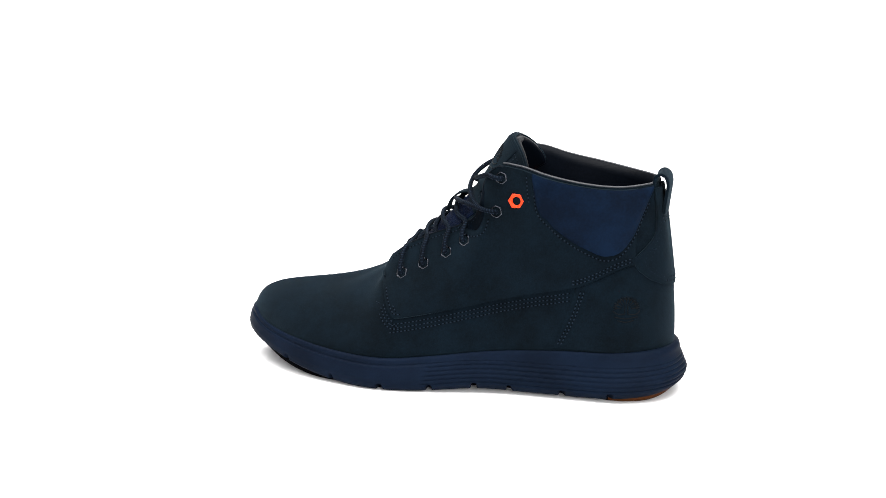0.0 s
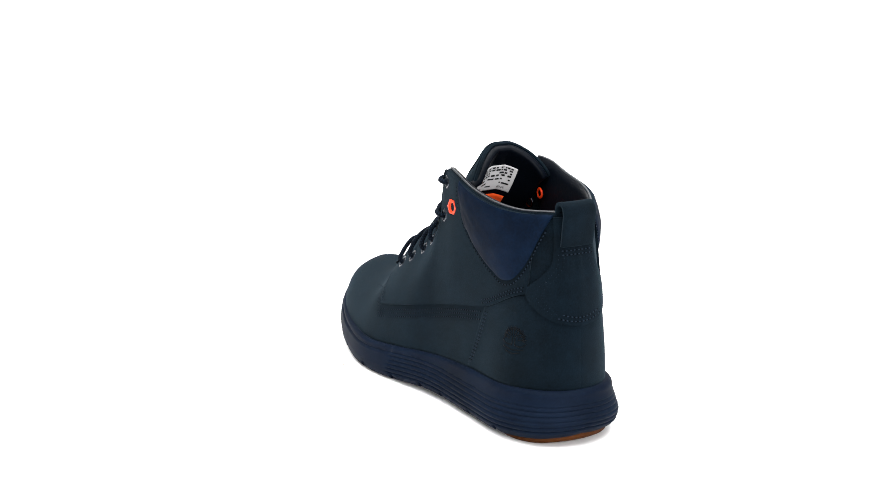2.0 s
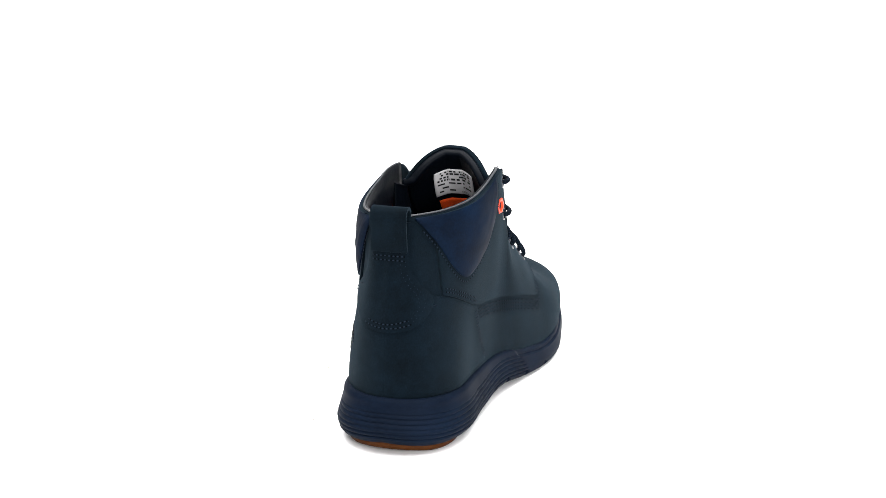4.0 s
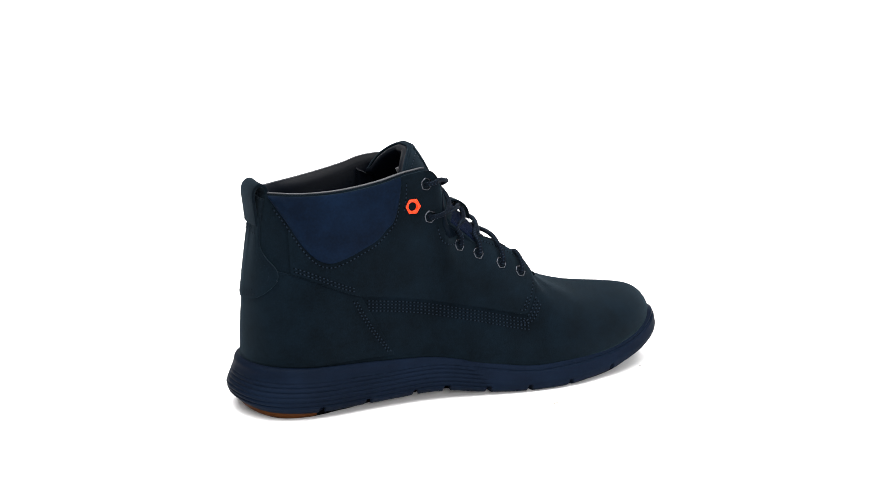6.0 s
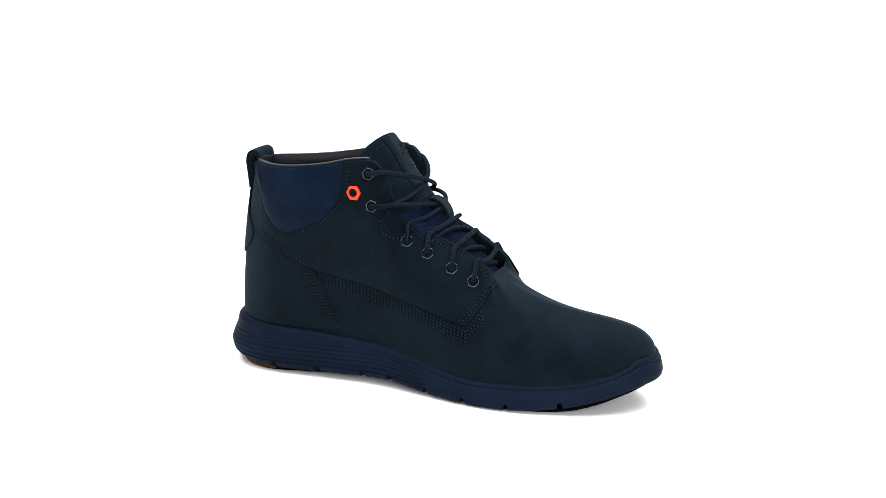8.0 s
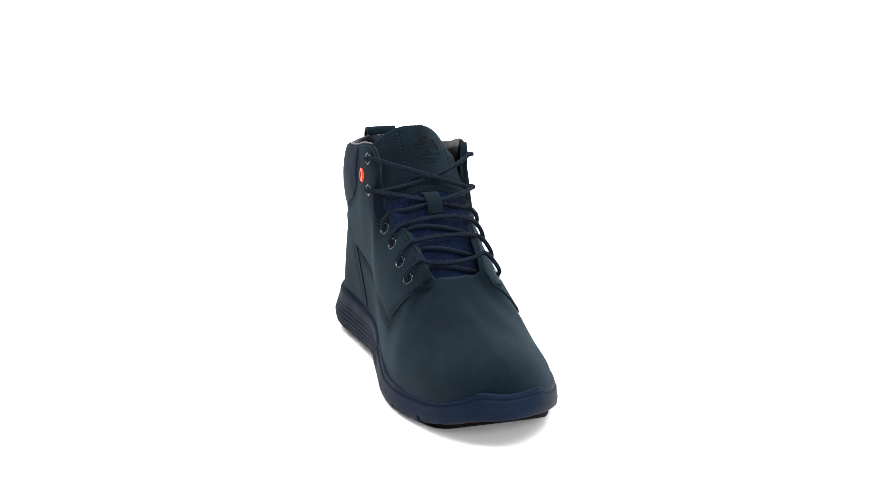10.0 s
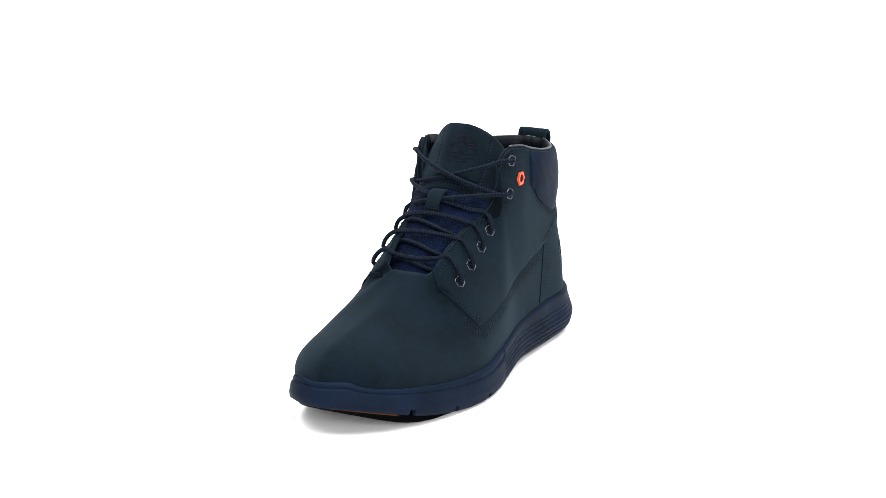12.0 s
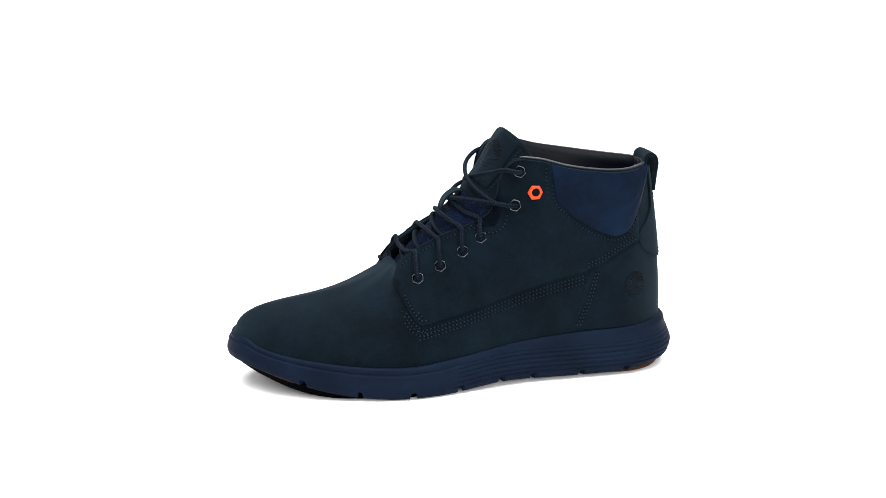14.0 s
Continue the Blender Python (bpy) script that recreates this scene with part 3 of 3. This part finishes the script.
def build_eyelets(side):
    for x, z in EYELETS[side]:
        p, n = on_side(side, x, z, 1.2)
        v, f = ring_mesh(p, n, [(4.4, -0.5), (4.4, 0.25), (4.15, 0.6), (3.75, 0.75), (3.3, 0.6), (3.05, 0.2), (2.9, -1.0)], 30, 0.3, (0.9, 0.9, 0.85, 0.7, 0.5, 0.3, 0.2))
        ob = link_mesh("eyelet", v, f, GUNMETAL, BOOT, "hexagonal gunmetal eyelet")
        # a flat disc coloured like the shade inside the eyelet
        v, f = ring_mesh(p, n, [(3.1, 0.2), (0.01, 0.15)], 12)
        link_mesh("hole", v, f, HOLE_SHADE, ob, "flat near-black disc, painted as the shade in the hole")
    p, n = on_side(side, *HEX[side], 1.2)
    n = n - np.array([0.16, 0, 0])
    n /= np.linalg.norm(n)
    v, f = ring_mesh(p, n, [(5.3, -0.5), (5.3, 0.4), (5.1, 0.8), (4.75, 1.0), (3.4, 1.05), (3.05, 0.9), (2.9, 0.5), (2.05, -0.4)], 36, 0.0, (1, 1, 1, 0.9, 0.15, 0, 0, 0))
    ob = link_mesh("hex_stud", v, f, ORANGE_METAL, BOOT, "orange hexagonal metal eyelet", smooth=False)
    # the stud's opening is also a disc with its shade painted
    v, f = ring_mesh(p, n, [(2.3, -0.2), (0.01, -0.25)], 12)
    link_mesh("hole", v, f, HOLE_SHADE, ob, "flat near-black disc, painted as the shade in the hole")
    inner = p - n * 8.6
    v, f = ring_mesh(inner, -n, [(3.8, -0.3), (3.8, 0.4), (3.0, 0.7), (2.0, 0.2)], 14)
    link_mesh("grommet", v, f, ORANGE_METAL, BOOT, "orange grommet on the inside of the collar")
    p, n = on_side(side, *EYELETS[side][1], 1.2)
    v, f = ring_mesh(p - n * 8.6, -n, [(3.9, -0.3), (3.9, 0.4), (3.2, 0.7), (2.2, 0.2)], 14)
    link_mesh("eyelet_back", v, f, GUNMETAL, BOOT, "gunmetal back of an eyelet")


for sd in (1, -1):
    build_eyelets(sd)
build_tongue_gusset(1)


def hole(side, k):
    return on_side(side, *EYELETS[side][k], 1.2)


def lace(points, name="lace"):
    path = np.array(spline(points, 0.3))
    v, f = sweep(path, 1.5, 16, braid=0.09, pitch=3.4)
    ob = link_mesh(name, v, f, CORD, BOOT, "round braided dark navy lace with lighter flecks")
    ob.data.materials.append(CORD_FLECK)
    run = np.concatenate([[0], np.cumsum(np.linalg.norm(np.diff(path, axis=0), axis=1))])
    for i in range(len(path) - 1):
        for k in range(16):
            if (k / 8 + run[i] / 1.7) % 1.0 < 0.28 and (k / 8 - run[i] / 1.7) % 1.0 < 0.62:
                ob.data.polygons[i * 16 + k].material_index = 1


def spine_at(p):
    """The place along the tongue nearest to p."""
    d = (SPINE_PATH[:, 0] - p[0]) ** 2 + (SPINE_PATH[:, 2] - p[2]) ** 2
    return float(np.argmin(d)) / (len(SPINE_PATH) - 1)


def over(k1, side1, k2, side2, lift, lower=0.0):
    """A lace from one hole up over the facing edges and the tongue to another."""
    ends = []
    for side, k in ((side1, k1), (side2, k2)):
        p, n = hole(side, k)
        x, z = EYELETS[side][k]
        if k < 2:
            x0 = -33.0 if k == 0 else -27.5
            rim, m = on_side(side, x0, min(z + 1.0, edge_z(side, x0) - 3.0), 3.2)
        else:
            rim, m = on_side(side, x - 1.0, min(edge_z(side, x - 1.0) - 2.2, z + 15.0), 3.1)
        ends.append((p, n, rim))
    (p, n, a), (q, m, b) = ends
    t = spine_at((a + b) / 2) - lower
    crest = tongue_point(t, 0.0, lift)
    push = crest - (a + b) / 2
    push[1] = 0.0
    over_tongue = [a + (b - a) * u + push * (4 * u * (1 - u)) ** 0.85 for u in (0.15, 0.32, 0.5, 0.68, 0.85)]
    lace([p - n * 2.0, p + n * 1.8, (p + a) / 2 + n * 2.9, a] + over_tongue + [b, (q + b) / 2 + m * 2.9, q + m * 1.8, q - m * 2.0])


over(0, 1, 1, -1, 3.6, 0.055)
over(1, 1, 0, -1, 6.4, 0.055)
over(2, 1, 1, -1, 3.2, 0.06)
over(1, 1, 2, -1, 4.6, 0.06)
over(3, 1, 3, -1, 4.6, 0.01)
over(4, 1, 4, -1, 4.6, 0.0)
over(5, 1, 5, -1, 4.6, 0.025)
# lengths that run below, from facing to facing
for t0, t1 in ((0.51, 0.47), (0.40, 0.36), (0.31, 0.28)):
    lace([tongue_point(t0, -0.95, 0.5), tongue_point(t0, -0.5, 2.6), tongue_point((t0 + t1) / 2, 0.0, 2.7), tongue_point(t1, 0.5, 2.6), tongue_point(t1, 0.95, 0.5)])


# ---- stitching ----
def stitches(name, points, length=1.7, gap=0.9, width=0.48):
    """Small raised stitches along a line of (place, way out)."""
    verts, faces = [], []
    P = np.array([p for p, _ in points])
    N = np.array([n for _, n in points])
    d = np.concatenate([[0], np.cumsum(np.linalg.norm(np.diff(P, axis=0), axis=1))])
    at = np.arange(0.5, d[-1] - length, length + gap)
    at = at + np.array([0.22 * noise.noise(Vector((a * 3.1, d[-1], P[0][2]))) for a in at])
    for a in at:
        ends = [np.array([np.interp(u, d, P[:, k]) for k in range(3)]) for u in (a, a + length / 2, a + length)]
        n = np.array([np.interp(a, d, N[:, k]) for k in range(3)])
        n /= np.linalg.norm(n)
        t = ends[2] - ends[0]
        t /= np.linalg.norm(t) + 1e-9
        s = np.cross(n, t)
        b = len(verts)
        verts += [ends[0], ends[1] + s * width, ends[1] - s * width, ends[1] + n * 0.5, ends[2]]
        faces += [(b, b + 1, b + 3), (b + 1, b + 4, b + 3), (b + 4, b + 2, b + 3), (b + 2, b, b + 3)]
    # dark dots between the stitches, painted as shade in the needle holes
    holes = []
    for a in at - gap / 2:
        p = np.array([np.interp(a, d, P[:, k]) for k in range(3)])
        q = np.array([np.interp(a + 0.3, d, P[:, k]) for k in range(3)])
        n = np.array([np.interp(a, d, N[:, k]) for k in range(3)])
        n /= np.linalg.norm(n)
        t = (q - p) / (np.linalg.norm(q - p) + 1e-9)
        s = np.cross(n, t)
        b = len(verts)
        verts += [p + n * 0.16 + r * (math.cos(u) * t + math.sin(u) * s) for r in (0.44,) for u in np.linspace(0, 2 * math.pi, 7)[:-1]]
        holes.append(tuple(range(b, b + 6)))
    return verts, faces, holes


def side_line(side, pts, lift):
    path = spline([(x, 0, z) for x, z in pts], 2.0)
    line = [on_side(side, p[0], p[2], lift) for p in path]
    return [(p, n) for p, n in line if n[1] * side > 0.4]


def add_seam(name, lines):
    verts, faces, dark = [], [], []
    for ln in lines:
        v, f, h = stitches(name, ln)
        b = len(verts)
        verts += v
        faces += [tuple(i + b for i in q) for q in f]
        dark += [tuple(i + b for i in q) for q in h]
    ob = link_mesh(name, verts, faces + dark, THREAD, BOOT, "rows of dark navy stitching", kind="stuff")
    ob.data.materials.append(HOLE_SHADE)
    for i in range(len(faces), len(faces) + len(dark)):
        ob.data.polygons[i].material_index = 1


def build_stitching(side):
    sm, fr = SEAM[side], FRONT[side]
    rows = []
    for off in ((-3.2, -5.7, -8.2) if side > 0 else (-3.0, -5.2, -7.4, -9.6)):
        rows.append(side_line(side, [(x, float(sm(x)) + off) for x in np.linspace(-86 if side > 0 else -79, 33, 14)], 0.3))
    add_seam("side_stitching", rows)
    rows = [side_line(side, [(x, float(sm(x)) + off) for x in np.linspace(-124, -86, 8)], 1.8) for off in (2.2, 4.4)]
    add_seam("rear_stitching", rows)
    sx = {1: ((-91, 76), (-77, 40)), -1: ((-84, 77), (-60, 40))}[side]
    rows = [side_line(side, [(sx[0][0] - o, sx[0][1]), ((sx[0][0] + sx[1][0]) / 2 - o - 1.5, (sx[0][1] + sx[1][1]) / 2), (sx[1][0] - o, sx[1][1])], 1.6) for o in (2.5, 4.7)]
    add_seam("heel_stitching", rows)
    # along the lace facing, its front corner and the collar pad
    xs = np.linspace(-24, fr - 6, 16)
    rows = [side_line(side, [(x, facing_top(side, x) - 3.2) for x in xs], 1.6)]
    rows.append(side_line(side, [(-32, 119), (-29, 110.5), (-21.5, 106.2), (-13.5, 107.6), (-7.5, 111.5)], 1.9))
    # rows that follow the quarter's front edge round its lower corner
    ex = np.linspace(22, fr - 4.5, 24)
    edge = np.array([(x, quarter_low(side, x)) for x in ex])
    tan = np.gradient(edge, axis=0)
    tan /= np.linalg.norm(tan, axis=1)[:, None]
    out = np.stack([tan[:, 1], -tan[:, 0]], axis=1)
    for o, first, last, lift in ((-2.2, 3, 24, 1.7), (-4.4, 11, 19, 1.7), (2.2, 9, 20, 0.4), (4.4, 6, 20, 0.4), (6.6, 5, 18, 0.4)):
        rows.append(side_line(side, (edge + out * o)[first:last:2], lift))
    add_seam("facing_stitching", rows)
    px = np.linspace(PAD_X[side][0] + 2, PAD_X[side][1] - 1.5, 22)
    rows = [side_line(side, [(x, float(PAD_LOW[side](x)) - 3.0) for x in px], 1.6)]
    x1 = PAD_X[side][1] + 3.0
    rows.append(side_line(side, [(x1, 150), (x1 - 0.5, 140), (x1 - 2, 130)], 1.6))
    add_seam("collar_stitching", rows)


for sd in (1, -1):
    build_stitching(sd)


def build_tab_stitching():
    rows = []
    half = smooth_curve([(84, 14.5), (88, 18), (93, 20), (99, 19), (106, 14.5), (113, 11), (121, 10)])
    for o in (0.0, 2.4):
        for side in (1, -1):
            ln = []
            for z in np.linspace(84, 121, 26):
                want = 2.0 + side * (float(half(z)) - o)
                ln.append(on_back(want, z, 1.6))
            rows.append(ln)
    for o in (0.0, 2.4):
        rows.append([on_back(y, 120.0 + o, 2.0) for y in np.linspace(-7.5, 11.5, 12)])
        rows.append([on_back(2.0 + (17.5 - o) * w, 84.5 + o - 4.2 * (1 - w * w), 2.0) for w in np.linspace(-0.8, 0.8, 16)])
    add_seam("tab_stitching", rows)
    # tongue: beside and above the badge, and on the lace keeper
    rows, out = [], np.array([0.8, 0.0, 0.6])
    for w in (-0.36, 0.71):
        rows.append([(tongue_point(t, w, 1.5), out) for t in np.linspace(0.72, 0.97, 14)])
    rows.append([(tongue_point(0.965, w, 1.5), out) for w in np.linspace(-0.9, 0.9, 24)])
    rows.append([(tongue_point(0.70, w, 1.5), out) for w in np.linspace(-0.9, 0.9, 24)])
    rows.append([(tongue_point(0.556, w, keeper_lift(0.556) + 0.2), out) for w in np.linspace(-0.13, 0.13, 6)])
    add_seam("tongue_stitching", rows)
    # frayed ends of thread
    for side, x, z, d in ((-1, -133, 92, (-2.0, -2.2, 1.8)), (1, -136, 103, (-2.5, 1.5, 1.0)), (1, 40, 58, (2.0, 2.5, 1.6))):
        p, n = on_side(side, x, z, 1.4)
        end = p + np.array(d)
        v, f = sweep(spline([p, (p + end) / 2 + n * 0.8, end], 0.4), 0.16, 5)
        link_mesh("loose_thread", v, f, THREAD, BOOT, "frayed end of navy thread")


build_tab_stitching()


# ---- pressed marks and the printed label ----
def pressed_mark(place):
    """A plain pressed emblem: a fan of short strokes on a stem over three curved bars."""
    verts, faces = [], []
    outline = []
    for k in range(9):
        u = radians(8 + 20.5 * k)
        tip = (6.6 * math.cos(u), 0.6 + 6.8 * math.sin(u))
        foot = (2.3 * math.cos(u), 0.6 + 2.6 * math.sin(u))
        outline.append([foot, tip])
        for w in (-0.30, 0.30):
            mid = (4.2 * math.cos(u), 0.6 + 4.5 * math.sin(u))
            outline.append([mid, (6.1 * math.cos(u + w * 0.6), 0.6 + 6.3 * math.sin(u + w * 0.6))])
    outline += [[(-0.7, 2.6), (-0.9, -1.8)], [(0.6, 2.6), (0.5, -1.8)], [(-6.6, -0.4), (-5.2, -1.9), (-0.9, -2.0)], [(0.5, -1.8), (4.5, -1.7), (6.6, -0.2)],
                [(-5.6, -3.4), (0, -4.3), (5.6, -3.4)], [(-4.0, -5.2), (0, -6.0), (4.0, -5.2)]]
    for line in outline:
        path = spline([(a, 0, b) for a, b in line], 0.7)
        v, f = sweep([place(p[0], p[2]) for p in path], 0.34, 5)
        b = len(verts)
        verts += v
        faces += [tuple(i + b for i in q) for q in f]
    return verts, faces


v, f = pressed_mark(lambda a, b: on_side(1, -122.5 + 1.25 * a, 65 + 1.25 * b, 0.72)[0])
link_mesh("heel_mark", v, f, EMBOSS, BOOT, "dark pressed emblem on the heel side")
v, f = pressed_mark(lambda a, b: tongue_point(0.875 + 1.45 * b / 150.0, 0.20 + 1.40 * a / 31.0, 2.25))
link_mesh("tongue_mark", v, f, EMBOSS, TONGUE_OB, "dark pressed emblem on the tongue")


def build_print():
    """Small bars of unreadable print."""
    random.seed(7)
    verts, faces = [], []
    for row, t in enumerate((0.894, 0.880, 0.864, 0.850, 0.832, 0.813, 0.796)):
        w = -0.48
        while w < 0.44:
            a, b = w, min(0.48, w + random.uniform(0.03, 0.10 if row < 4 else 0.22))
            w = b + random.choice((0.022, 0.03, 0.07 if row < 4 else 0.16))
            if row in (2, 5) and 0.0 < a < 0.12 or row == 6 and a < -0.02:
                continue
            k, tall = len(verts), 0.0048 if row < 4 else 0.0036
            ws = np.linspace(a, b, 3)
            verts += [tongue_inside(t - tall, w1, 7.75) for w1 in ws] + [tongue_inside(t + tall, w1, 7.75) for w1 in ws]
            faces += [(k + i, k + 3 + i, k + 4 + i, k + 1 + i) for i in range(2)]
    # the one word that can be read, in the lower corner
    text = bpy.data.curves.new("word", "FONT")
    text.body, text.size = "MENS", 1.0
    word = bpy.data.objects.new("word", text)
    flat = word.to_mesh()
    k = len(verts)
    verts += [tongue_inside(0.791 + 0.0135 * p.co.y, -0.10 - 0.125 * p.co.x, 8.5) for p in flat.vertices]
    faces += [tuple(k + i for i in q.vertices) for q in flat.polygons]
    word.to_mesh_clear()
    bpy.data.objects.remove(word)
    bpy.data.curves.remove(text)
    link_mesh("label_print", verts, faces, INK, TONGUE_OB, "black print on the label")


build_print()


# ---- crumbs on the table ----
def build_crumb(r):
    bm = bmesh.new()
    bmesh.ops.create_icosphere(bm, subdivisions=1, radius=r * MM)
    for v in bm.verts:
        v.co *= random.uniform(0.6, 1.2)
        v.co.z = v.co.z * 0.5 + r * 0.4 * MM
    me = bpy.data.meshes.new("crumb")
    bm.to_mesh(me)
    bm.free()
    me.materials.append(CRUMB)
    ob = new("crumb", me)
    return tagged(ob, "tiny grey crumb lying on the white turntable", "crumb", group="crumbs on the turntable")


CRUMBS = [((x, y), build_crumb(r)) for x, y, r in ((49, 58, 0.9), (44, 62, 0.7), (-17, 83, 0.8), (-22, 84, 0.6), (-113, 55, 0.8), (-64, 111, 0.6), (-19, -139, 0.7), (125, -44, 0.7))]


def build_fibre():
    path = spline([(-3.0, -0.5, 0.35), (-1.2, -1.0, 0.5), (1.0, -0.4, 0.6), (2.9, 0.9, 0.35)], 0.4)
    v, f = sweep(path, 0.28, 6)
    ob = link_mesh("lint_fibre", v, f, CRUMB, None)
    return tagged(ob, "short curved grey fibre lying on the turntable", "lint")


FIBRE = build_fibre()

# ---- movement ----
TURN = smooth_curve([(0, 165.0), (0.5, 153.3), (1, 141.75), (1.5, 130.2), (2, 118.8), (2.5, 107.4), (3, 96.0), (5.5, 37.5), (6, 25.9), (6.5, 14.2), (7, 2.3), (7.5, -9.5), (8, -21.3),
                     (10.5, -82.5), (11, -94.5), (11.5, -106.6), (12, -118.7), (12.5, -130.6), (13, -142.6), (13.5, -154.4), (14, -165.8)])


def turn_at(t):
    """The boot's heading in degrees."""
    return float(TURN(t))


def motions():
    times = [0.5 * k for k in range(29)]

    def ride(ob, x, y, z=0.0):
        rows = []
        for t in times:
            a = radians(turn_at(t))
            rows.append((t, pose(x * MM * math.cos(a) - y * MM * math.sin(a), x * MM * math.sin(a) + y * MM * math.cos(a), z * MM, 0, 0, turn_at(t))))
        walk(ob, rows)

    ride(BOOT, 0, -8, -3.5)
    ride(TURNTABLE, 0, 0)
    ride(FIBRE, 34, -84)
    for (x, y), ob in CRUMBS:
        ride(ob, x, y)


motions()
